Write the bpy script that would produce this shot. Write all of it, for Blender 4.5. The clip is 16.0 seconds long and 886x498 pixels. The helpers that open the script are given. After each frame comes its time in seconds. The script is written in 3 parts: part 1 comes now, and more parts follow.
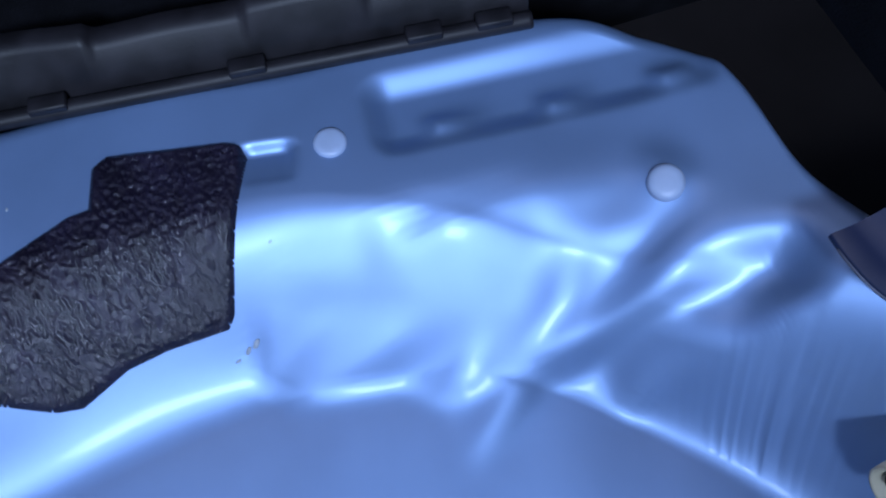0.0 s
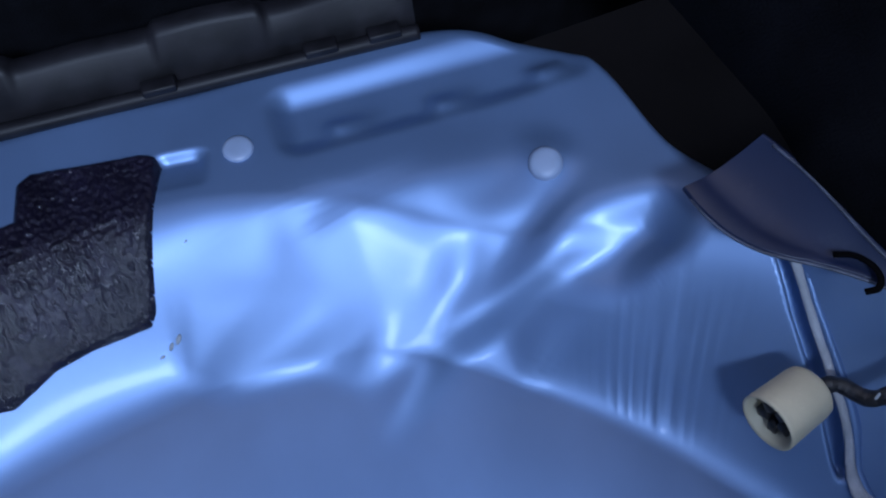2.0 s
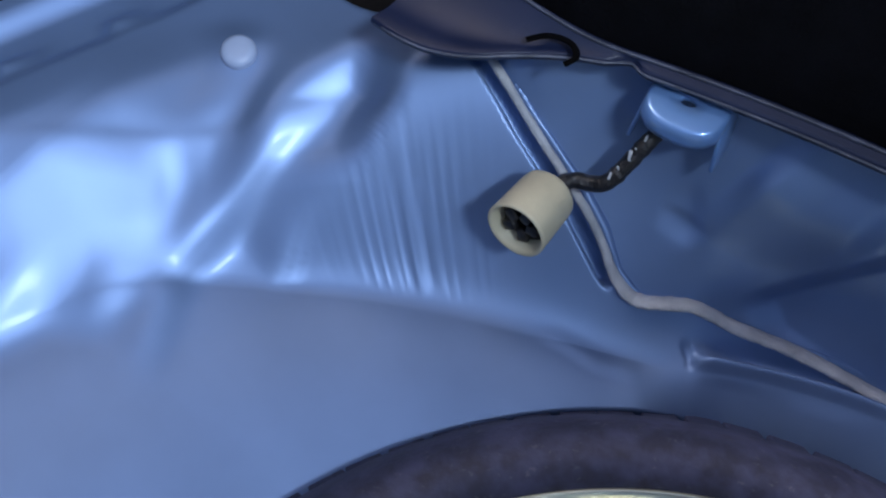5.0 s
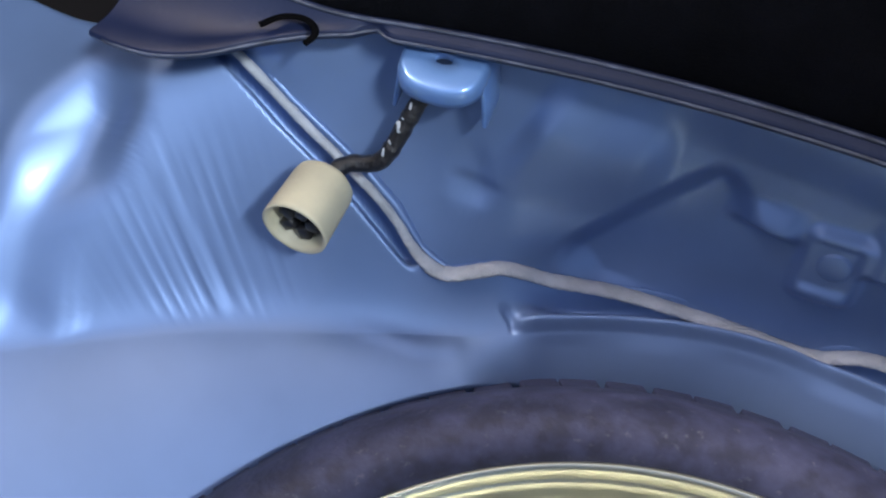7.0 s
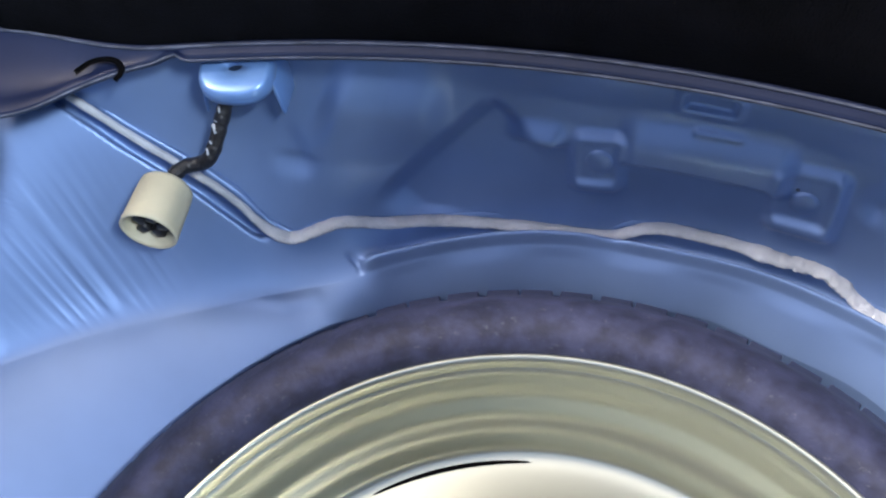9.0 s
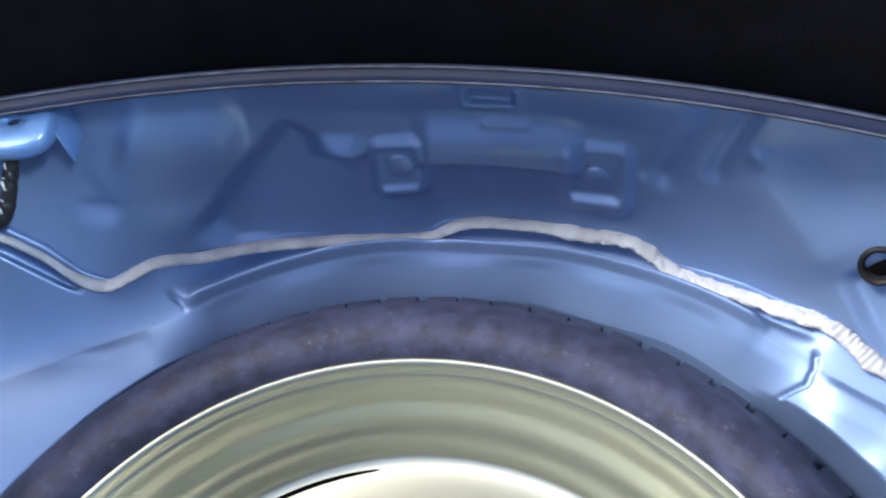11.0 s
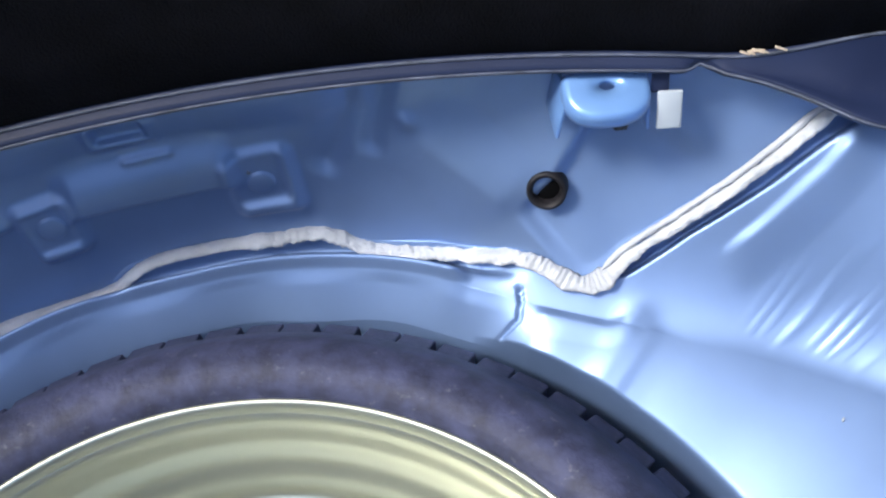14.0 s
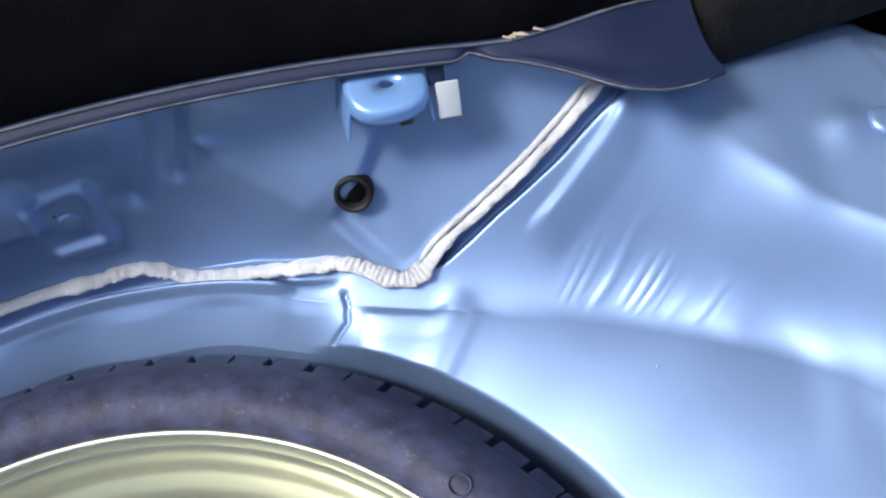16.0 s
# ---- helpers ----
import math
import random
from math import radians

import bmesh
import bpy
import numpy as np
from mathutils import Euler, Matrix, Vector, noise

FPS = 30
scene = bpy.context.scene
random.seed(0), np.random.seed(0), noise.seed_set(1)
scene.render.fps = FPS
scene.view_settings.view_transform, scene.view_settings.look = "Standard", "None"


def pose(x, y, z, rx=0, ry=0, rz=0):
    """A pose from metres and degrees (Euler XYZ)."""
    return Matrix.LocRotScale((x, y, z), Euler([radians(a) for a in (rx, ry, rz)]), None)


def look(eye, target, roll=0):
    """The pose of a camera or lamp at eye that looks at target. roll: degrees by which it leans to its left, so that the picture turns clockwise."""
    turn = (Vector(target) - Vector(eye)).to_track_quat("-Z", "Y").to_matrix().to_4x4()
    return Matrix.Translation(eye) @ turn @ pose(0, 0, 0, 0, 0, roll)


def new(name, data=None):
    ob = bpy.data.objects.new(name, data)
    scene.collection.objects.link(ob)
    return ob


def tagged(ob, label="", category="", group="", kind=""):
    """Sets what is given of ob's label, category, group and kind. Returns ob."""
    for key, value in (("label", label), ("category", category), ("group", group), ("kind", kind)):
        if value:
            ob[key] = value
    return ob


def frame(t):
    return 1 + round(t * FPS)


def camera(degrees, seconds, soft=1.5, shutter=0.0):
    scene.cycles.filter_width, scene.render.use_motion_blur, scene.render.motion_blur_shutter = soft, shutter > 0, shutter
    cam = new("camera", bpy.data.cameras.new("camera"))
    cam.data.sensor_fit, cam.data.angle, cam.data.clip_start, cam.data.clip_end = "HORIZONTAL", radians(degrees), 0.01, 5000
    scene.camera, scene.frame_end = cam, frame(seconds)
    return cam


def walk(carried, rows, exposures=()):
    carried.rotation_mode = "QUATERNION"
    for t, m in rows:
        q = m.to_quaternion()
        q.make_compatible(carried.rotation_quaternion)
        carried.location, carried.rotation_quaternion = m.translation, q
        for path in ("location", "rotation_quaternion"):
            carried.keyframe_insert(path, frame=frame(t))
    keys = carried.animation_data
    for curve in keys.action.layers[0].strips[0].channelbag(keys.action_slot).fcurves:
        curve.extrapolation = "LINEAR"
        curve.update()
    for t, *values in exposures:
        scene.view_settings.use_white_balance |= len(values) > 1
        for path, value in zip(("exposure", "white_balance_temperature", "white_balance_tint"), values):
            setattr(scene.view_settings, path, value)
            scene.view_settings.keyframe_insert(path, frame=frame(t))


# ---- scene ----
# The boot of a car with its floor cover lifted out: painted pan, well with a compact spare wheel.
cam = camera(50.18, 16.0, soft=2.2)
PATH = [
    (0, (-0.2420, -0.0029, 0.4286), (-0.4291, 0.0754, -0.0284), -1.47),
    (0.5, (-0.2261, -0.0041, 0.4368), (-0.4025, 0.0617, -0.0264), -1.90),
    (1, (-0.2205, 0.0003, 0.4406), (-0.4068, 0.0663, -0.0186), -2.61),
    (1.5, (-0.2010, -0.0028, 0.4420), (-0.4005, 0.0949, -0.0059), 1.20),
    (2, (-0.1780, -0.0004, 0.4411), (-0.3911, 0.1112, 0.0027), -1.00),
    (2.5, (-0.1720, -0.0087, 0.4246), (-0.3755, 0.1397, -0.0073), 0.87),
    (3, (-0.1603, -0.0193, 0.4123), (-0.3653, 0.1552, -0.0091), -0.15),
    (5.5, (-0.0915, -0.0118, 0.3598), (-0.2656, 0.2133, -0.0513), 3.71),
    (6, (-0.0845, -0.0001, 0.3541), (-0.2500, 0.2342, -0.0554), 2.56),
    (6.5, (-0.0788, 0.0125, 0.3521), (-0.2297, 0.2522, -0.0599), 1.91),
    (7, (-0.0769, 0.0234, 0.3495), (-0.2094, 0.2694, -0.0651), 1.54),
    (7.5, (-0.0632, 0.0321, 0.3665), (-0.1920, 0.2697, -0.0541), -1.21),
    (8, (-0.0491, 0.0162, 0.3897), (-0.1703, 0.2563, -0.0318), -3.54),
    (8.5, (-0.0325, 0.0087, 0.4103), (-0.1389, 0.2457, -0.0169), -6.28),
    (9, (-0.0005, 0.0102, 0.4134), (-0.1076, 0.2424, -0.0162), -8.53),
    (11.5, (0.0484, 0.0059, 0.4096), (0.0103, 0.2676, -0.0148), -5.79),
    (12, (0.0508, 0.0157, 0.4130), (0.0385, 0.2549, -0.0259), -3.90),
    (12.5, (0.0604, 0.0187, 0.4109), (0.0644, 0.2641, -0.0247), -3.25),
    (13, (0.0748, 0.0133, 0.4060), (0.0933, 0.2622, -0.0273), -2.79),
    (13.5, (0.0891, 0.0151, 0.3994), (0.1251, 0.2591, -0.0356), -1.81),
    (14, (0.0986, 0.0244, 0.4026), (0.1433, 0.2627, -0.0347), -3.89),
    (14.5, (0.1104, 0.0193, 0.4057), (0.1675, 0.2576, -0.0302), -4.78),
    (15, (0.1106, 0.0107, 0.4066), (0.1904, 0.2417, -0.0296), -2.61),
    (15.5, (0.1158, 0.0024, 0.4046), (0.2136, 0.2276, -0.0310), -0.07),
    (16, (0.1234, -0.0056, 0.4063), (0.2304, 0.2274, -0.0229), -0.12),
]
EXPOSURES = [
    (0.0, 1.35, 5400, 18), (0.4, 1.1, 5400, 18), (1.0, 0.95, 5400, 18), (3.2, 0.75, 5500, 18), (5.3, 1.52, 6400, 14), (7.0, 2.1, 6800, 13), (9.0, 2.3, 6600, 12), (13.0, 2.4, 6300, 8), (16.0, 2.2, 6500, 8),
]
walk(cam, [(t, look(eye, target, roll)) for t, eye, target, roll in PATH], EXPOSURES)

# ---- light: open sky behind and above the open tailgate ----
world = bpy.data.worlds.new("sky")
scene.world = world
world.use_nodes = True
wn = world.node_tree.nodes
sky = wn.new("ShaderNodeTexSky")
sky.sky_type, sky.sun_disc = "NISHITA", False
sky.sun_elevation, sky.sun_rotation = radians(60), radians(276)
sky.dust_density = 3.0
wn["Background"].inputs["Strength"].default_value = 0.061
world.node_tree.links.new(sky.outputs[0], wn["Background"].inputs["Color"])
sun = new("sun", bpy.data.lights.new("sun", "SUN"))
sun.data.energy, sun.data.angle, sun.data.color = 1.0, radians(14), (1.0, 0.98, 0.95)
sun.matrix_world = look((-0.62, 0.02, 0.78), (0, 0, 0))
# unseen bluish lamp added on the other side to brighten the left shelf
fill_lamp = new("added_fill_lamp", bpy.data.lights.new("added_fill_lamp", "AREA"))
fill_lamp.data.shape, fill_lamp.data.size, fill_lamp.data.energy, fill_lamp.data.color = "SQUARE", 0.5, 41.0, (0.74, 0.87, 1.0)
fill_lamp.matrix_world = look((1.60, -0.60, 2.35), (-0.40, 0.10, 0.05))


# ---- materials ----
def material(name, base, rough=0.5, metal=0.0, coat=0.0, vary=0.15, scale=30.0, bump=0.0, bump_scale=200.0, stretch=(1, 1, 1), tint=None, dust=0.0, gloss=0.5, specks=0.56):
    """A procedural surface: base colour varied at two scales, varied roughness, fine relief."""
    m = bpy.data.materials.new(name)
    m.use_nodes = True
    nt = m.node_tree
    n, l = nt.nodes, nt.links
    b = n["Principled BSDF"]
    tc = n.new("ShaderNodeTexCoord")
    mp = n.new("ShaderNodeMapping")
    mp.inputs["Scale"].default_value = stretch
    l.new(tc.outputs["Object"], mp.inputs["Vector"])
    big, fine = n.new("ShaderNodeTexNoise"), n.new("ShaderNodeTexNoise")
    big.inputs["Scale"].default_value, big.inputs["Detail"].default_value = scale, 4
    fine.inputs["Scale"].default_value, fine.inputs["Detail"].default_value = bump_scale, 5
    l.new(mp.outputs[0], big.inputs["Vector"])
    l.new(mp.outputs[0], fine.inputs["Vector"])
    ramp = n.new("ShaderNodeValToRGB")
    dark = [c * (1 - vary) for c in base]
    light = [min(1, c * (1 + vary)) for c in base] if tint is None else tint
    ramp.color_ramp.elements[0].position, ramp.color_ramp.elements[1].position = 0.35, 0.7
    ramp.color_ramp.elements[0].color, ramp.color_ramp.elements[1].color = (*dark, 1), (*light, 1)
    l.new(big.outputs["Fac"], ramp.inputs["Fac"])
    colour = ramp.outputs["Color"]
    if dust:
        spots = n.new("ShaderNodeTexNoise")
        spots.inputs["Scale"].default_value, spots.inputs["Detail"].default_value, spots.inputs["Roughness"].default_value = scale * 2.3, 8, 0.7
        l.new(mp.outputs[0], spots.inputs["Vector"])
        sr = n.new("ShaderNodeValToRGB")
        sr.color_ramp.elements[0].position, sr.color_ramp.elements[1].position = specks, specks + 0.16
        sr.color_ramp.elements[1].color = (dust, dust, dust, 1)
        l.new(spots.outputs["Fac"], sr.inputs["Fac"])
        mix = n.new("ShaderNodeMix")
        mix.data_type = "RGBA"
        l.new(sr.outputs["Color"], mix.inputs["Factor"])
        l.new(colour, mix.inputs["A"])
        mix.inputs["B"].default_value = (0.3, 0.29, 0.3, 1)
        colour = mix.outputs["Result"]
    l.new(colour, b.inputs["Base Color"])
    mr = n.new("ShaderNodeMapRange")
    mr.inputs["To Min"].default_value, mr.inputs["To Max"].default_value = rough * 0.85, min(1, rough * 1.2)
    l.new(big.outputs["Fac"], mr.inputs["Value"])
    l.new(mr.outputs[0], b.inputs["Roughness"])
    b.inputs["Metallic"].default_value = metal
    b.inputs["Specular IOR Level"].default_value = gloss
    b.inputs["Coat Weight"].default_value, b.inputs["Coat Roughness"].default_value = coat, 0.12
    if bump:
        bp = n.new("ShaderNodeBump")
        bp.inputs["Strength"].default_value, bp.inputs["Distance"].default_value = bump, 0.002
        l.new(fine.outputs["Fac"], bp.inputs["Height"])
        l.new(bp.outputs[0], b.inputs["Normal"])
    return m


PAINT = material("blue_grey_paint", (0.19, 0.285, 0.49), 0.46, 0.58, 0.09, vary=0.08, scale=14)
BRACKET_PAINT = material("light_blue_paint", (0.17, 0.32, 0.62), 0.28, 0.3, 0.6, vary=0.05, scale=40)
BITUMEN = material("bitumen_felt", (0.011, 0.009, 0.020), 0.2, 0.0, 0.0, vary=0.4, scale=60, bump=0.85, bump_scale=420, stretch=(0.4, 1, 1), gloss=0.5)
SEALER = material("seam_sealer", (0.44, 0.455, 0.485), 0.6, vary=0.14, scale=70, bump=0.5, bump_scale=420, dust=0.06)
RUBBER = material("tyre_rubber", (0.036, 0.040, 0.082), 0.62, vary=0.4, scale=90, bump=0.3, bump_scale=300, dust=0.34, specks=0.60, gloss=0.38)
GOLD = material("pale_gold_wheel_paint", (0.62, 0.63, 0.51), 0.31, 0.92, 0.05, vary=0.02, scale=9)
PLASTIC = material("black_plastic", (0.010, 0.010, 0.012), 0.42, vary=0.25, scale=40, bump=0.12, bump_scale=900)
FELT = material("black_carpet", (0.0035, 0.0035, 0.005), 0.95, vary=0.4, scale=50, bump=0.5, bump_scale=900, gloss=0.1)
GREY = material("dark_grey_plastic", (0.011, 0.017, 0.046), 0.34, vary=0.12, scale=30, bump=0.05, bump_scale=1100, dust=0.03, gloss=0.35)
CREAM = material("cream_plastic", (0.52, 0.48, 0.34), 0.55, vary=0.08, scale=60, bump=0.08, bump_scale=500, dust=0.1)
WHITE = material("milky_plastic", (0.36, 0.40, 0.44), 0.4, vary=0.05, scale=60)
MID_GREY = material("mid_grey_plastic", (0.075, 0.085, 0.12), 0.4, vary=0.45, scale=90, bump=0.2, bump_scale=600)
PLUG = material("pale_plug_plastic", (0.30, 0.37, 0.52), 0.4, vary=0.06, scale=90, bump=0.05)
TAPE = material("black_cloth_tape", (0.010, 0.010, 0.012), 0.32, vary=0.4, scale=150, bump=0.5, bump_scale=700)
FOAM = material("black_foam", (0.008, 0.008, 0.008), 0.9, vary=0.5, scale=120, bump=0.8, bump_scale=420, gloss=0.2)
SCUFF = material("torn_fibre", (0.42, 0.34, 0.26), 0.9, vary=0.2, scale=300)
TRIM_BLACK = material("matt_black_plastic", (0.011, 0.010, 0.012), 0.48, vary=0.4, scale=60, bump=0.04, bump_scale=700, gloss=0.25)
# near-black colour: shade painted into slots, also grommet face and lower slab
SHADOW_BLACK = material("shade_and_lining_black", (0.003, 0.003, 0.0035), 0.95, vary=0.3, scale=10, gloss=0.02)


# ---- mesh helpers ----
def mesh_object(name, verts, faces, mat, parent=None, label="", smooth=True):
    me = bpy.data.meshes.new(name)
    me.from_pydata([tuple(map(float, v)) for v in verts], [], [tuple(map(int, f)) for f in faces])
    me.update()
    if smooth:
        me.polygons.foreach_set("use_smooth", [True] * len(me.polygons))
    me.materials.append(mat)
    ob = new(name, me)
    if parent is not None:
        ob.parent = parent
    if label:
        tagged(ob, label)
    return ob


def grid_faces(rows, cols, wrap=False):
    i, j = np.meshgrid(np.arange(rows - 1), np.arange(cols if wrap else cols - 1), indexing="ij")
    k = (j + 1) % cols
    return np.stack([i * cols + j, i * cols + k, (i + 1) * cols + k, (i + 1) * cols + j], -1).reshape(-1, 4)


def part(name, bm, mat, parent=None, label="", smooth=True):
    me = bpy.data.meshes.new(name)
    bmesh.ops.recalc_face_normals(bm, faces=bm.faces)
    bm.to_mesh(me)
    bm.free()
    if smooth:
        me.polygons.foreach_set("use_smooth", [True] * len(me.polygons))
    me.materials.append(mat)
    ob = new(name, me)
    if parent is not None:
        ob.parent = parent
    if label:
        tagged(ob, label)
    return ob


def thing(name, place, label, category, group="", kind=""):
    ob = new(name)
    ob.empty_display_size = 0.02
    ob.matrix_world = place
    return tagged(ob, label, category, group, kind)


def lathe(profile, steps=128):
    """Vertices and faces of a profile of (r, z) turned round z."""
    pr = np.array(profile)
    a = np.linspace(0, 2 * np.pi, steps, endpoint=False)
    v = np.stack([pr[:, :1] * np.cos(a), pr[:, :1] * np.sin(a), np.repeat(pr[:, 1:], steps, 1)], -1).reshape(-1, 3)
    return v, grid_faces(len(pr), steps, True)


def tube(points, radius, sides=12, flat=1.0, caps=True):
    """A bmesh tube along points; radius may be a list; flat squeezes it in height."""
    pts = [Vector(p) for p in points]
    rad = radius if hasattr(radius, "__len__") else [radius] * len(pts)
    bm = bmesh.new()
    rings = []
    for i, p in enumerate(pts):
        d = (pts[min(i + 1, len(pts) - 1)] - pts[max(i - 1, 0)]).normalized()
        side = d.cross(Vector((0, 0, 1)))
        side = side.normalized() if side.length > 1e-4 else Vector((1, 0, 0))
        up = side.cross(d)
        rings.append([bm.verts.new(p + float(rad[i]) * (side * math.cos(a) + up * (flat * math.sin(a)))) for a in (2 * math.pi * k / sides for k in range(sides))])
    for a, b in zip(rings, rings[1:]):
        for k in range(sides):
            bm.faces.new((a[k], a[(k + 1) % sides], b[(k + 1) % sides], b[k]))
    if caps:
        bm.faces.new(rings[0])
        bm.faces.new(rings[-1])
    return bm


def box(sx, sy, sz, bevel=0.002, segments=3):
    bm = bmesh.new()
    bmesh.ops.create_cube(bm, size=1)
    bmesh.ops.scale(bm, vec=(sx, sy, sz), verts=bm.verts)
    if bevel:
        bmesh.ops.bevel(bm, geom=bm.edges[:], offset=bevel, segments=segments, affect="EDGES", profile=0.5)
    return bm


def along(points, n, rounds=3):
    """n places evenly along a polyline, rounded at its corners."""
    p = np.array(points, float)
    for _ in range(rounds):
        q = [p[0]]
        for a, b in zip(p, p[1:]):
            q += [0.75 * a + 0.25 * b, 0.25 * a + 0.75 * b]
        p = np.array(q + [p[-1]])
    s = np.r_[0, np.cumsum(np.linalg.norm(np.diff(p, axis=0), axis=1))]
    return np.stack([np.interp(np.linspace(0, s[-1], n), s, p[:, k]) for k in range(p.shape[1])], 1)


# ---- the shape of the painted pan ----
XC = 0.012          # middle of the car; the wheel's axis is at 0, 0
FOLD_RIGHT = 0.3   # depth of the fold on the other side
WALL_R = 0.2485     # radius of the well's wall at the tyre


def ease(t):
    t = np.clip(t, 0, 1)
    return t * t * (3 - 2 * t)


def polar(points):
    """Angle from straight back, and radius, of half of the outline."""
    p = np.array(points, float)
    return np.arctan2(p[:, 0], p[:, 1]), np.hypot(p[:, 0], p[:, 1])


EDGE_A, EDGE_R = polar([(0, .265), (.05, .263), (.095, .251), (.135, .231), (.165, .210), (.215, .181), (.262, .152), (.30, .123), (.33, .098), (.355, .072), (.374, .038), (.384, 0), (.386, -.05), (.384, -.12), (.37, -.25), (.2, -.33), (0, -.37)])
RIM_A, RIM_R = polar([(0, .32), (.1, .31), (.2, .275), (.29, .245), (.335, .224), (.37, .214), (.405, .219), (.435, .219), (.461, .205), (.481, .183), (.494, .158), (.515, .03), (.54, -.10), (.55, -.25), (.4, -.5), (0, -.55)])


def table(at, value, soft):
    """A table of values over the angle in degrees, with its corners rounded."""
    a = np.arange(-40, 220.01, .25)
    a2 = np.where(a > 180, 360 - a, np.abs(a))
    v = np.interp(a2, at, value)
    k = np.exp(-.5 * (np.arange(-60, 61) * .25 / soft) ** 2)
    v[60:-60] = np.convolve(v, k / k.sum(), "valid")
    return a, v


RIM_T = table(np.degrees(RIM_A), RIM_R, 1.0)
EDGE_T = table(np.degrees(EDGE_A), EDGE_R, 3.0)
EDGE_H = table([0, 40, 60, 85, 180], [-.020, -.018, -.012, .0, .0], 4)
TOP_H = table([0, 33, 45, 55, 66, 80, 180], [-.012, -.010, .085, .072, .052, .052, .052], 2)
RISE_W = table([0, 35, 45, 58, 66, 72, 78, 85, 96, 180], [.03, .03, .105, .095, .075, .064, .063, .074, .092, .095], 3)
STEEP = table([0, 45, 60, 180], [.5, .6, 1, 1], 4)


def edge_r(a):
    return np.interp(np.degrees(np.abs(a)), *EDGE_T)


def rim_r(a):
    return np.interp(np.degrees(np.abs(a)), *RIM_T)


def tent(x, y, line, height, near, far, power=1.0, fade=0.02, sharp=0.0):
    """A fold along a polyline: near and far are its widths to the left and the right of the line's direction."""
    p = np.array(line, float)
    best = np.full(np.shape(x), 9.0)
    side = np.zeros(np.shape(x))
    run = np.zeros(np.shape(x))
    at = 0.0
    total = np.linalg.norm(np.diff(p, axis=0), axis=1).sum()
    for a, b in zip(p, p[1:]):
        d = b - a
        length = np.hypot(*d)
        u = np.clip(((x - a[0]) * d[0] + (y - a[1]) * d[1]) / length ** 2, 0, 1)
        qx, qy = x - a[0] - u * d[0], y - a[1] - u * d[1]
        dist = np.hypot(qx, qy)
        closer = dist < best
        best = np.where(closer, dist, best)
        side = np.where(closer, d[0] * qy - d[1] * qx, side)
        run = np.where(closer, at + u * length, run)
        at += length
    def varied(value):
        return np.interp(run, np.linspace(0, total, len(value)), value) if hasattr(value, "__len__") else value

    width = np.where(side > 0, varied(near), varied(far))
    t = np.clip(1 - best / width, 0, 1) ** power
    ends = ease(run / fade) * ease((total - run) / fade) if fade else 1.0
    crisp = np.sqrt(1.006) - np.sqrt((1 - t) ** 2 + .006)
    return varied(height) * (sharp * crisp + (1 - sharp) * t * t * (3 - 2 * t)) * ends


def plate(x, y, cx, cy, turn, w, h, soft):
    """1 inside a rounded rectangle, falling to 0 over soft."""
    c, s = np.cos(turn), np.sin(turn)
    u, v = (x - cx) * c + (y - cy) * s, -(x - cx) * s + (y - cy) * c
    du, dv = np.maximum(np.abs(u) - w / 2 + soft, 0), np.maximum(np.abs(v) - h / 2 + soft, 0)
    return 1 - ease(np.hypot(du, dv) / soft)


# corners of the pressed star fold at the side: plan and height; those without a height lie on the smooth shape
FOLD = dict(
    p0=(.4135, .008, .0225), p1=(.420, .024, .0325), p2=(.4216, .042, .0398), p3=(.421, .070, .0475), p4=(.419, .111, .0515), p5=(.408, .152, .0510),
    l1=(.394, .120, .0410), l2=(.388, .101, .0330), l3=(.378, .091, .0245), v=(.363, .084, .0120), m1=(.3775, .069, .0185), m2=(.393, .0465, .0215),
    c2=(.3735, .106, .0225), c3=(.370, .129, .0310), c4=(.368, .1566, .0480), c5=(.382, .165, .0480),
    f1=(.367, .1693, .0520), f2=(.3478, .1904, .0480), f3=(.339, .1908, .0425), f4=(.3416, .1793, .0395),
    r0=(.354, .081, .0060), r1=(.354, .112, .0185), r2=(.3555, .1426, .0375), q1=(.344, .087, -.0030), q2=(.345, .112, .0040), q3=(.350, .138, .0270),
    o1=(.402, -.035), o2=(.436, -.020), o3=(.440, .040), o4=(.434, .075), o5=(.432, .112), o6=(.424, .152), o7=(.412, .176), o8=(.392, .182), o9=(.372, .186), oa=(.352, .206), ob=(.330, .206), oc=(.322, .190),
    od=(.322, .165), oe=(.326, .140), of=(.318, .112), og=(.318, .085), oh=(.325, .038), oi=(.354, .040), oj=(.373, .024), ok=(.385, -.022))
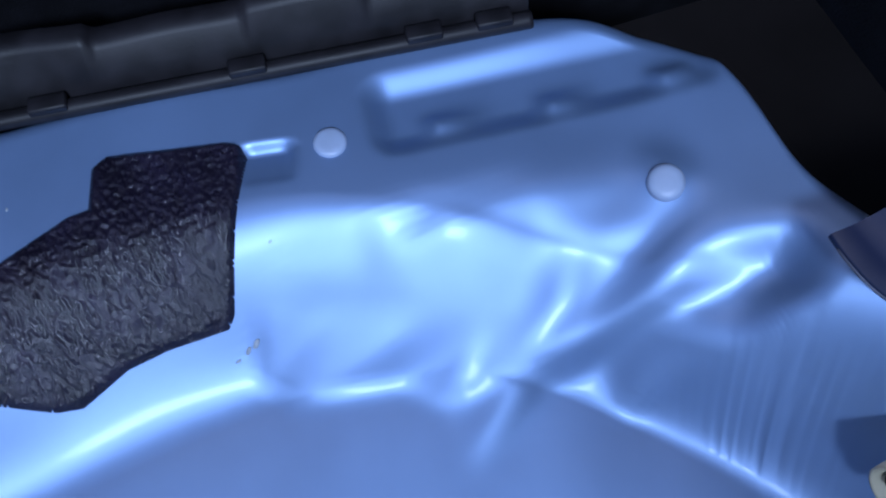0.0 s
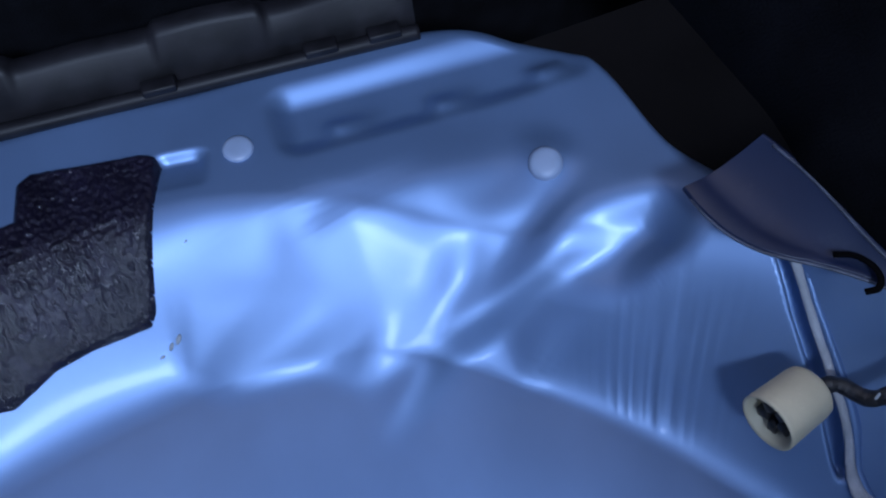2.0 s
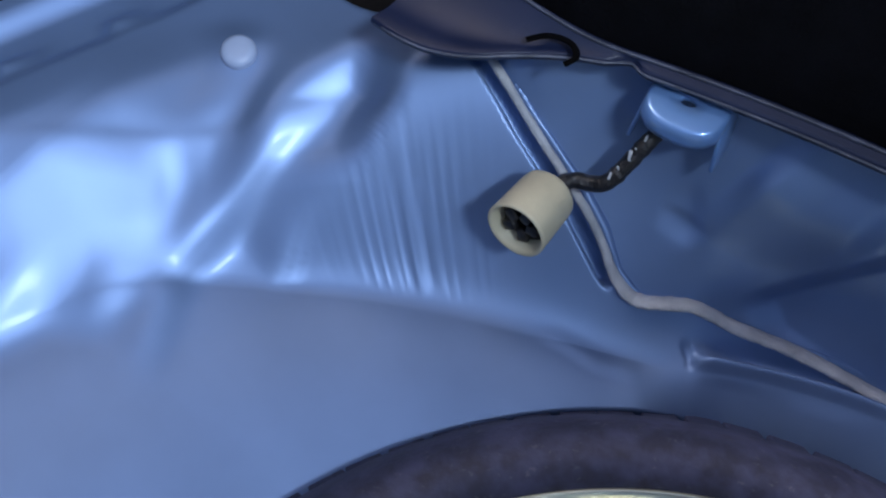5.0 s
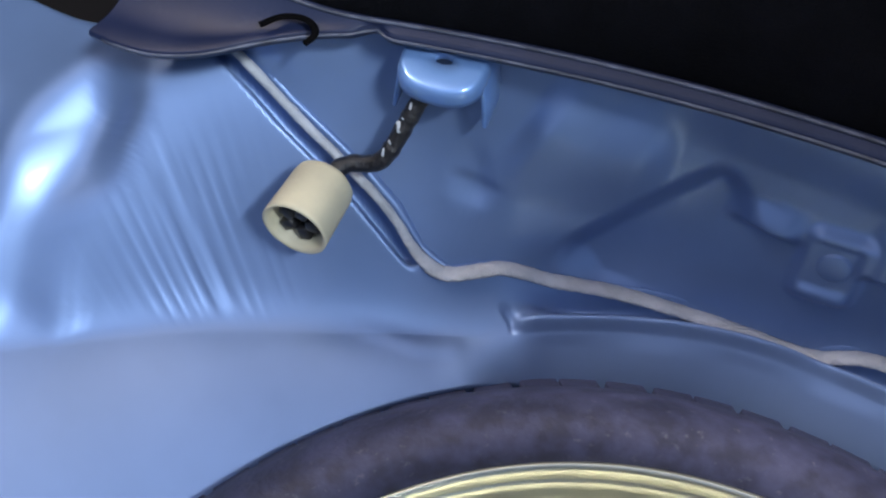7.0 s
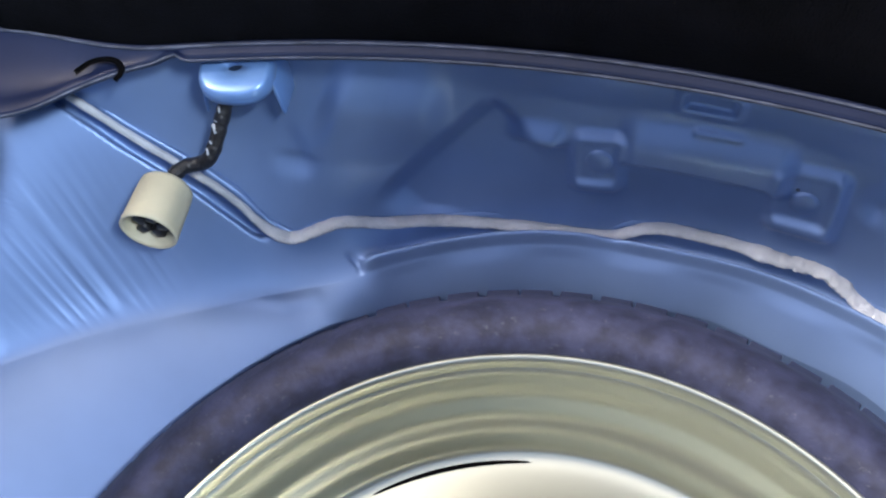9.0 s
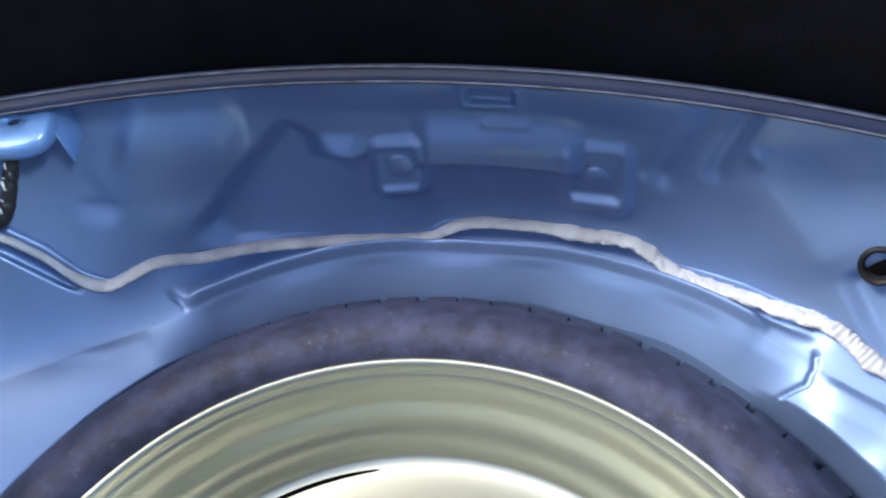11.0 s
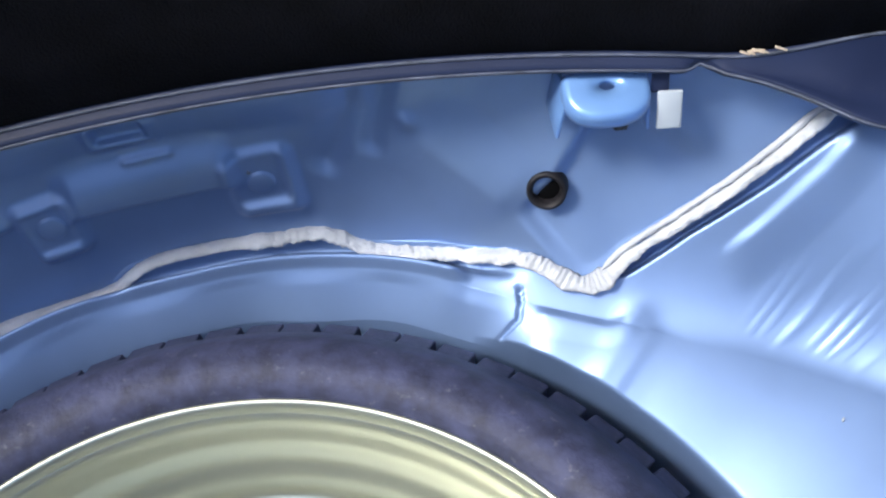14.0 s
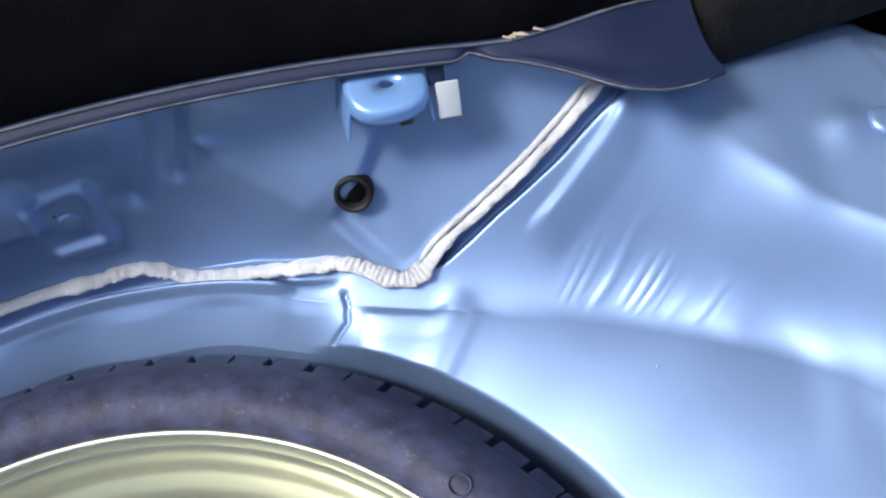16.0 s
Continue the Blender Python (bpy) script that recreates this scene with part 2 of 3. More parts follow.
FACETS = ("p0 m2 p1,p1 m2 p2,p2 m2 p3,m2 m1 p3,p3 m1 l2,m1 v l3,m1 l3 l2,p3 l2 p4,l2 l1 p4,l1 p5 p4,"
          "p0 p1 o2,p0 o2 o1,p1 p2 o3,p1 o3 o2,p2 p3 o4,p2 o4 o3,p3 p4 o5,p3 o5 o4,p4 p5 o6,p4 o6 o5,p5 o6 o7,"
          "ok p0 o1,ok m2 p0,oj m2 ok,oj m1 m2,oi m1 oj,oi v m1,oi r0 v,oi oh r0,"
          "v l3 c2,l3 l2 c2,l2 l1 c2,l1 c3 c2,l1 c5 c3,l1 p5 c5,p5 o7 c5,o7 o8 c5,c5 c4 c3,c5 o8 f1,c5 f1 c4,o8 o9 f1,"
          "r2 c4 f1,r2 f1 f4,f1 f2 f4,f2 f3 f4,v c2 r1,v r1 r0,c2 c3 r1,c3 r2 r1,c3 c4 r2,"
          "f1 o9 oa,f1 oa f2,f2 oa f3,f3 oa ob,f3 ob oc,f4 f3 oc,f4 oc od,f4 q3 r2,f4 od q3,od oe q3,q3 oe q2,oe of q2,of q2 q1,of og q1,og oh q1,oh r0 q1,"
          "r1 r2 q3,r1 q3 q2,r0 r1 q2,r0 q2 q1")


def smooth_z(X, y, toe_in=.25):
    """The plain rise from the well's edge to the shelf, before any pressing."""
    a = np.arctan2(X, y)
    d, deg = np.hypot(X, y) - edge_r(a), np.degrees(a)
    edge, top, rise, steep = (np.interp(deg, *k) for k in (EDGE_H, TOP_H, RISE_W, STEEP))
    t = np.clip(d / rise, 0, 1)
    toe = (np.sqrt(t * t + toe_in ** 2) - toe_in) / (np.sqrt(1 + toe_in ** 2) - toe_in)
    return edge + (top - edge) * ((1 - steep) * t + steep * (.45 * ease(toe) + .55 * toe * (2 - toe))), d, deg


def star_fold(X, y):
    """Height of the flat facets over the smooth shape, with slightly rounded creases."""
    out = np.zeros_like(X)
    near = (X > .305) & (X < .446) & (y > -.045) & (y < .215)
    px, py = X[near], y[near]
    total, soft, shifts = np.zeros_like(px), .0038, 0
    corner = {k: (c[0], c[1], c[2] if len(c) > 2 else float(smooth_z(np.array([c[0]]), np.array([c[1]]))[0][0])) for k, c in FOLD.items()}
    for ox in (-2, -1, 0, 1, 2):
        for oy in (-2, -1, 0, 1, 2):
            if abs(ox) + abs(oy) > 2:
                continue
            qx, qy = px + ox * soft, py + oy * soft
            found = np.zeros(px.shape, bool)
            plain = smooth_z(qx, qy)[0]
            shifts += 1
            for facet in FACETS.split(","):
                a, b, c = (corner[k] for k in facet.split())
                det = (b[1] - c[1]) * (a[0] - c[0]) + (c[0] - b[0]) * (a[1] - c[1])
                u = ((b[1] - c[1]) * (qx - c[0]) + (c[0] - b[0]) * (qy - c[1])) / det
                v = ((c[1] - a[1]) * (qx - c[0]) + (a[0] - c[0]) * (qy - c[1])) / det
                inside = (u >= 0) & (v >= 0) & (u + v <= 1) & ~found
                total = total + np.where(inside, u * a[2] + v * b[2] + (1 - u - v) * c[2] - plain, 0)
                found |= inside
    out[near] = total / shifts
    return out


# plan of the sealed joint between pan and rear panel
FLANGE = [(-.315, .239), (-.29, .231), (-.259, .2265), (-.223, .225), (-.208, .2235), (-.194, .219), (-.181, .2195), (-.168, .229), (-.159, .2365), (-.136, .250), (-.10, .2635), (-.06, .2735), (-.030, .2755), (-.008, .2845), (.03, .2850), (.06, .2820), (.085, .2795), (.105, .267), (.14, .254), (.172, .238), (.188, .224), (.200, .2125), (.212, .2115), (.222, .2165), (.241, .2190), (.285, .2225), (.309, .228), (.330, .235)]


def side_fold(X, y, left):
    """The star fold, deep on one side and shallower on the other, and the torn crease at one corner of the well."""
    z = star_fold(X, y) * np.where(left, 1, FOLD_RIGHT)
    z = z + ~left * tent(X, y, [(.1610, .2240), (.1600, .2150), (.1565, .2075), (.1433, .2030)], -.0034, .0012, .0018, 1, .004, .2)
    z = z + ~left * tent(X, y, [(.1610, .2090), (.178, .1990), (.195, .1900), (.204, .1890), (.210, .1935)], .0015, .0050, .0100, 1, .010, .4)
    z = z + left * tent(X, y, [(.168, .2250), (.160, .2215), (.156, .2170)], -.0024, .0020, .0030, 1, .004, .4)
    return z + left * tent(X, y, [(.220, .1830), (.205, .1880), (.190, .1905), (.170, .2020)], .0008, .0060, .0080, 1, .010, .5)


def pan_z(x, y, groove=True, fold=True):
    """Height of the painted pan outside the well's edge."""
    x, y = np.atleast_1d(np.asarray(x, float)) - XC, np.atleast_1d(np.asarray(y, float))
    X, left = np.abs(x), x < 0
    z, d, deg = smooth_z(X, y, np.where(left, .25, .8))
    # rolled bead along the well's edge at the back, and the gutter behind it
    bead = np.where(left, ease((36.5 - deg) / 3), ease((31.0 - deg) / 2.5))
    gutter = ease((37 - deg) / 7)
    kink = 1 - .25 * left * np.exp(-((deg - 7.5) / 1.8) ** 2)
    z = z + bead * kink * 0.0072 * np.exp(-((d - .0042) / .0034) ** 2) - gutter * 0.0085 * np.exp(-((d - .0135) / .0042) ** 2)
    if fold:
        z = z + side_fold(X, y, left)
    # shelf pressing with its bumps
    z = z - .0075 * plate(X, y, .4690, .140, 0.17 + np.pi / 2, .176, .050, .016)
    for bx, by in ((.468, .086), (.457, .139), (.448, .194)):
        tail = np.where(y > by, .016, .006)
        z = z + .0062 * np.exp(-(((X - bx + .1 * (y - by)) / .0065) ** 2 + ((y - by) / tail) ** 2))
    # seat of the plug and the small slanting pressing
    z = z + .005 * np.exp(-(((X - .400) / .013) ** 2 + ((y - .168) / .011) ** 2))
    z = z - left * .0055 * plate(X, y, .4795, .006, 0.30, .026, .030, .007) * np.clip((X - .467 + .25 * (y - .006)) / .022, 0, 1)
    # dents pulled into the side by the press: thin streaks running down to the well
    mask = np.exp(-(((X - np.where(left, .283, .290)) / .030) ** 2 + ((y - np.where(left, .168, .150)) / .028) ** 2)) * ease(d / .02)
    streak = np.sin(deg * 5.1 + 2.1 * np.sin(deg * .9)) * (.6 + .4 * np.sin(deg * 1.7 + 1)) + .5 * np.sin(deg * 8.3 + 1)
    streak = streak + .5 * np.sin(deg * 13.7 + 3 * np.sin(d * 60))
    z = z + mask * np.where(left, .00050 * streak, .0011 * np.maximum(streak, 0) ** 1.5)
    for bx, by, size, high in ((.209, .190, .008, .0022), (.213, .178, .005, .0024), (.219, .172, .005, .0018)):
        z = z + ~left * high * np.exp(-((X - bx) ** 2 + (y - by) ** 2) / size ** 2)
    # turned down behind the sealed joint, with a groove beside it
    if groove:
        joint = np.interp(x + XC, [p[0] for p in FLANGE], [p[1] for p in FLANGE], left=9, right=9)
        z = z - np.clip((y - joint - .003) * 1.6, 0, .035)
        z = z + tent(X, y - left * .0045, [(.203, .2130), (.24, .2185), (.275, .2205), (.31, .2260), (.345, .2355)], -.013, .0040, .0050, 0.75, .012)
        z = z + ~left * tent(X, y, [(.314, .2185), (.294, .2095), (.271, .2035), (.250, .1990)], .0042, .016, .005, 1.0, .014, .6)
    # broad hand-made unevenness
    return z + .0009 * np.sin(17 * x + 3) * np.sin(23 * y + 1) + .0005 * np.sin(61 * x) * np.sin(53 * y)


def floor_pan():
    fine = np.radians(np.arange(-125, 125, 0.3))
    a = np.r_[fine, np.radians(np.arange(125, 235, 1.0))]
    wrapped = np.arctan2(np.sin(a), np.cos(a))
    re, rb = edge_r(wrapped), rim_r(wrapped)
    rows = []

    def ring(r, z):
        rows.append(np.stack([XC + r * np.sin(a), r * np.cos(a), z], 1))

    # skirt beyond the rim, folded down
    for s in np.linspace(1, 0, 8):
        bend = s * np.pi / 2
        r = rb + .012 * np.sin(bend)
        ring(r, pan_z(XC + rb * np.sin(a), rb * np.cos(a)) - .012 * (1 - np.cos(bend)) - .10 * (s > .99))
    for s in np.linspace(1, 0, 130)[1:-1]:
        r = re + (rb - re) * s ** 1.15
        ring(r, pan_z(XC + r * np.sin(a), r * np.cos(a)))
    ze = pan_z(XC + re * np.sin(a), re * np.cos(a), fold=False)
    deg = np.degrees(wrapped)
    step = -.0020 * ease((deg - 38.5) / 0.8) * ease((70 - deg) / 20)
    wob = .0012 * np.sin(deg * .35) + step
    gap = re - WALL_R
    slope = np.clip((pan_z(XC + (re + .006) * np.sin(a), (re + .006) * np.cos(a), fold=False) - ze) / .006, .05, np.interp(np.abs(np.degrees(wrapped)), [0, 36, 50, 180], [.9, .9, .10, .10]))
    slope = np.convolve(np.pad(slope, 20, mode="wrap"), np.ones(41) / 41, "valid")
    back = ease((42 - np.abs(deg)) / 10)
    slope = slope * (1 - back) + 1.0 * back
    foot = np.interp(np.abs(deg), [0, 45, 70, 180], [-.039, -.040, -.040, -.040])
    for s in np.linspace(0, 1, 40):
        r = (1 - s) ** 2 * re + 2 * s * (1 - s) * (re - .45 * gap) + s * s * WALL_R + wob * ease(s * 3)
        z = (1 - s) ** 2 * ze + 2 * s * (1 - s) * (ze - .45 * gap * slope) + s * s * foot
        # at the sides the floor runs nearly flat up to the tyre, then drops
        run = min(s / .86, 1)
        flat_r = re - gap * run
        flat_z = ze - gap * (.06 * run + .15 * run * run)
        flat_z = flat_z + (foot - .01 - flat_z) * max(0, (s - .86) / .14)
        r, z = r * back + flat_r * (1 - back), z * back + flat_z * (1 - back)
        z = z + side_fold(np.abs(r * np.sin(a)), r * np.cos(a), np.sin(a) < 0)
        ring(r, z)
    ring(WALL_R - .003 + 0 * a, -.13 + 0 * a)
    ring(WALL_R - .012 + 0 * a, -.155 + 0 * a)
    ring(WALL_R - .04 + 0 * a, -.165 + 0 * a)
    ring(.02 + 0 * a, -.165 + 0 * a)
    v = np.concatenate(rows)
    ob = mesh_object("floor_pan", v, grid_faces(len(rows), len(a), True)[:, ::-1], PAINT)
    return tagged(ob, "blue-grey painted steel boot floor with spare wheel well", "boot floor", kind="structure")


floor_pan()

# ---- the sealed flange line and the panel behind it ----


def flange_line(n):
    p = along(FLANGE, n, 2)
    z = pan_z(p[:, 0], p[:, 1], False)
    k = np.hanning(9)
    z = np.convolve(np.pad(z, 4, mode="edge"), k / k.sum(), "valid")
    return np.c_[p, z]


LIP_Z = 0.10


def lip_y(x):
    return .281 - .68 * (x - XC) ** 2


def rear_panel():
    n, m = 640, 110
    base = flange_line(n)
    x0 = base[:, 0]
    top_x = x0 * 1.0
    low_end = ease((np.abs(x0 - XC) - .235) / .06)
    top_y, top_z = lip_y(top_x) + .027 - .019 * low_end, .098 - .008 * low_end
    v = np.linspace(0, 1, m)[:, None]
    bx, by, bz = base[:, 0] + 0 * v, base[:, 1] + 0 * v, base[:, 2] - .004 + 0 * v
    x = bx
    y = by + (top_y - by) * (v ** 1.15 + .08 * np.sin(np.pi * v))
    z = bz + (top_z - bz) * (0.25 * v * v + 0.75 * v)
    # pressings, pushed out along y and z
    u = x - XC
    push = np.zeros_like(x)
    # swage between the bosses: a proud band with a sharp lower edge
    band = ease((u + .044) / .012) * ease((.044 - u) / .012)
    line = .0035 - .03 * (u + .02)
    push += .0090 * band * ease((z - .017 - line) / .008) * ease((.060 - z - .3 * line) / .024)
    # seats of the two studs, let into the band's ends, with a ledge under each
    push += .0062 * plate(u, z, -.050, .0225, 0.06, .032, .042, .008)
    push -= .0024 * plate(u, z, -.050, .0240, 0.06, .024, .028, .0045)
    push += .0069 * plate(u, z, .051, .0205, 0.04, .040, .048, .009)
    push -= .0034 * plate(u, z, .0495, .0235, 0.04, .030, .034, .0055)
    # gusset running out from the boss, with a sharp lower crease
    push += tent(u, z, [(-.100, .0315), (-.083, .033), (-.060, .032)], .0075, .012, .006, 1, .014, .5)
    # large facets with valleys between them
    push += tent(u, z, [(-.096, .052), (-.108, .040), (-.130, .018), (-.154, -.006)], -.0085, .050, .012, 1, .012, .2)
    push += tent(u, z, [(-.185, .062), (-.155, .050), (-.122, .050)], .0085, .028, .030, 1, .015, .4)
    push += tent(u, z, [(-.210, .035), (-.195, .032), (-.180, .029)], -.0014, .004, .008, 1, .010, .6)
    push += tent(u, z, [(-.205, .050), (-.196, .038), (-.188, .020)], -.0018, .007, .012, 1, .012, .5)
    push += tent(u, z, [(.078, .018), (.088, .036), (.098, .060), (.096, .085)], -.0050, .014, .009, 1, .012, .4)
    push += tent(u, z, [(.118, .080), (.108, .050), (.104, .030)], -.0040, .007, .010, 1, .010, .6)
    push += tent(u, z, [(.118, .050), (.140, .030), (.166, .007)], .0060, .030, .024, 1, .015, .7)
    push += .0035 * np.exp(-(((u - .122) / .0045) ** 2 + ((z - .052) / .004) ** 2))
    push += tent(u, z, [(.220, .070), (.206, .050), (.188, .024), (.168, .004)], -.0070, .050, .010, 1, .012, .0)
    # the middle leans out under the lip
    lean = ease((u + .150) / .06) * ease((.108 - u) / .02)
    push += .008 * lean * ease((z - .050 - .10 * np.clip(-.03 - u, 0, 1)) / .026)
    # embossed slot under the lip
    push += .003 * plate(u, z, -.003, .068, 0, .036, .024, .006) - .006 * plate(u, z, -.003, .069, 0, .026, .014, .004)
    push += .002 * plate(u, z, .004, .050, 0, .026, .006, .003)
    push += .0010 * np.sin(43 * u + 2) * np.sin(61 * z) + .0004 * np.sin(110 * u) * np.sin(90 * z + 1)
    push *= .9 * ease(v / .10)
    y, z = y - push, z + .35 * push
    verts = np.stack([x, y, z], -1).reshape(-1, 3)
    ob = mesh_object("rear_panel", verts, grid_faces(m, n), PAINT)
    return tagged(ob, "blue-grey painted pressed steel panel with dents and bosses", "body panel", kind="structure")


PANEL = rear_panel()
bpy.context.view_layer.update()


def panel_point(x, z):
    """Place and outward direction on the rear panel at x and height z."""
    hit, place, normal, _ = PANEL.ray_cast(Vector((x, -0.1, z)), Vector((0, 1, 0)))
    if normal.y > 0:
        normal = -normal
    return place, normal


# welded studs on the two bosses
for sx, sz in ((-.037, .026), (.062, .0225)):
    p, nrm = panel_point(sx, sz)
    v, f = lathe([(.0001, .0016), (.0056, .0017), (.0066, .0011), (.0071, -.0006), (.0078, -.0008), (.0084, -.002)], 40)
    stud = mesh_object("stud", v, f, PAINT, PANEL)
    stud.matrix_world = Matrix.Translation(p) @ nrm.to_track_quat("Z", "Y").to_matrix().to_4x4()


# small dark disc beside one stud
p, nrm = panel_point(.0573, .0295)
v, f = lathe([(.0001, .0003), (.0009, .0003), (.0012, -.0005)], 16)
hole = mesh_object("dark_dot", v, f, MID_GREY, PANEL, "small dark dot on the seat")
hole.matrix_world = Matrix.Translation(p) @ nrm.to_track_quat("Z", "Y").to_matrix().to_4x4()


def strip(line, half, thick, seed, rough, steps=16):
    """A brushed ribbon of sealer along line: half width and thickness vary, its skin is lumpy."""
    n = len(line)
    tan = np.gradient(line, axis=0)
    tan /= np.linalg.norm(tan, axis=1)[:, None]
    side = np.stack([-tan[:, 1], tan[:, 0], 0 * tan[:, 0]], 1)
    side /= np.linalg.norm(side, axis=1)[:, None]
    up = np.cross(tan, side)
    rows = []
    for k in range(steps):
        a = 2 * math.pi * k / steps
        c, h = math.cos(a), math.sin(a)
        skin = np.array([noise.noise(Vector((i * .16, c * 1.5 + seed, h))) + .6 * noise.noise(Vector((i * .42, c * 3 + seed, h * 2))) for i in range(n)])
        grow = 1 + rough * skin
        rows.append(line + side * (half * c * grow)[:, None] + up * (thick * (h if h > 0 else .4 * h) * grow)[:, None])
    v = np.stack(rows, 1).reshape(-1, 3)
    return v, grid_faces(n, steps, True)


def seam_sealer():
    n = 900
    p = flange_line(n)
    x = p[:, 0]
    s = np.linspace(0, 1, n)
    lump = np.array([noise.noise(Vector((t * 60, 3, 1))) for t in s])
    right = ease((x - .045) / .02)
    wild = .12 + .24 * right
    ribs = ease((x - .165) / .01) * ease((.220 - x) / .01)
    diag = ease((np.abs(x - XC) - .195) / .02)
    half = .0038 + .0003 * lump + right * .0007 + .0010 * lump * right - diag * .0016
    half = half + .0014 * np.exp(-((x - .052) / .006) ** 2) + .0016 * np.exp(-((x - .205) / .010) ** 2)
    thick = .0021 + .0003 * right + ribs * .0006 * np.sin(s * 1500 + 5 * lump) + .0012 * np.exp(-((x - .052) / .006) ** 2)
    ends = ease(s / .01) * ease((1 - s) / .01)
    p[:, 1] -= .0016
    p[:, 2] += .0016
    v, f = strip(p, half * ends, thick * ends, 0.0, wild)
    ob = mesh_object("seam_sealer", v, f, SEALER)
    for sign in (1,):
        q = p[(np.sign(x) == sign) & (np.abs(x - XC) > .198)].copy()
        q[:, 0] -= sign * .0016
        q[:, 1] += .0036
        q[:, 2] += .0024
        t = np.linspace(0, 1, len(q))
        taper = ease(t / .06) * ease((1 - t) / .06)
        v, f = strip(q, .0017 * taper, .0018 * taper, 5.0 + sign, .25 + 0 * t)
        mesh_object("second_pass", v, f, SEALER, ob, "second brushed pass of sealer")
    return tagged(ob, "off-white brushed seam sealer bead along the panel joint", "seam sealer")


seam_sealer()


# ---- spare wheel ----
def spare_wheel():
    wheel = thing("spare_wheel", pose(0, 0, 0), "compact spare wheel, pale gold steel rim, worn black tyre", "spare wheel")
    arc = along([(.1915, -.012), (.1945, .000), (.199, .0055), (.207, .0085), (.216, .0065), (.226, -.001), (.234, -.0145), (.2368, -.0200), (.2395, -.029), (.2402, -.040), (.2404, -.05), (.2404, -.09), (.2405, -.105), (.225, -.118), (.20, -.12), (.19, -.115)], 60, 2)
    v, f = lathe(arc, 256)
    mesh_object("tyre", v, f[:, ::-1], RUBBER, wheel, "worn black tyre with dusty sidewall")
    rim = along([(.1890, -.008), (.1915, -.001), (.1938, .0024), (.1958, .0020), (.1964, -.002), (.1950, -.0045), (.1925, -.0035), (.1892, -.0040), (.1872, -.0090), (.1862, -.0140), (.1850, -.0165), (.1832, -.0180), (.1812, -.0225), (.1800, -.0300), (.1780, -.0360), (.1740, -.0395), (.1705, -.0430), (.1690, -.0500), (.1675, -.0540), (.1655, -.0562), (.1630, -.0570), (.1605, -.0572), (.150, -.0572), (.135, -.0562), (.12, -.0535), (.10, -.0525), (.085, -.053), (.06, -.053), (.035, -.050), (.031, -.055), (.031, -.075), (.0001, -.075)], 120, 4)
    for _ in range(4):
        rim[2:-2] = .25 * rim[1:-3] + .5 * rim[2:-2] + .25 * rim[3:-1]
    v, f = lathe(rim, 256)
    mesh_object("rim", v, f, GOLD, wheel, "pale gold painted steel rim")
    # gap arcs between rim barrel and disc: its shade painted as black ribbons
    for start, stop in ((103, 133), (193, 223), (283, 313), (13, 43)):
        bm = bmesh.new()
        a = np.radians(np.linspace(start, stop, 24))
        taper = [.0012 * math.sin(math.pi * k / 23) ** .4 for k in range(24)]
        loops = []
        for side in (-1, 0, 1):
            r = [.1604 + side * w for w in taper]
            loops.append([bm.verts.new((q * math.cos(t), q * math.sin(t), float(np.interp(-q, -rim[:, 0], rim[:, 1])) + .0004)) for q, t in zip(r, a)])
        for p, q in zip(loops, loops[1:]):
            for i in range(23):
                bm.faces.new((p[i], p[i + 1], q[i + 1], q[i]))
        part("slot_shade", bm, SHADOW_BLACK, wheel, "black ribbon on the rim painting the shade of a gap")
    # moulded marks on the sidewall
    v, f = lathe([(.0042, -.0004), (.0045, .0006), (.0053, .0007), (.0057, -.0004)], 28)
    sidewall = lambda r: float(np.interp(r, arc[:28, 0], arc[:28, 1]))
    mark = mesh_object("moulded_ring", v, f, RUBBER, wheel, "small moulded ring on the sidewall")
    mark.matrix_basis = pose(.1801, .1012, sidewall(.2066) + .0003)
    # tread blocks along both shoulders
    block = box(.011, .0166, .030, .0010, 2)
    for vert in block.verts:
        vert.co.z -= 1.3 * (vert.co.x + .0055) * (vert.co.z > 0)
    me = bpy.data.meshes.new("tread_block")
    block.to_mesh(me)
    block.free()
    me.materials.append(RUBBER)
    count = 77
    for i in range(count):
        t = 2 * math.pi * (i + .06 * math.sin(i * 2.1)) / count
        ob = new("tread_block", me)
        ob.parent = wheel
        ob.matrix_basis = pose(.2417 * math.cos(t), .2417 * math.sin(t), -.0345, 0, 0, math.degrees(t))
    return wheel


spare_wheel()


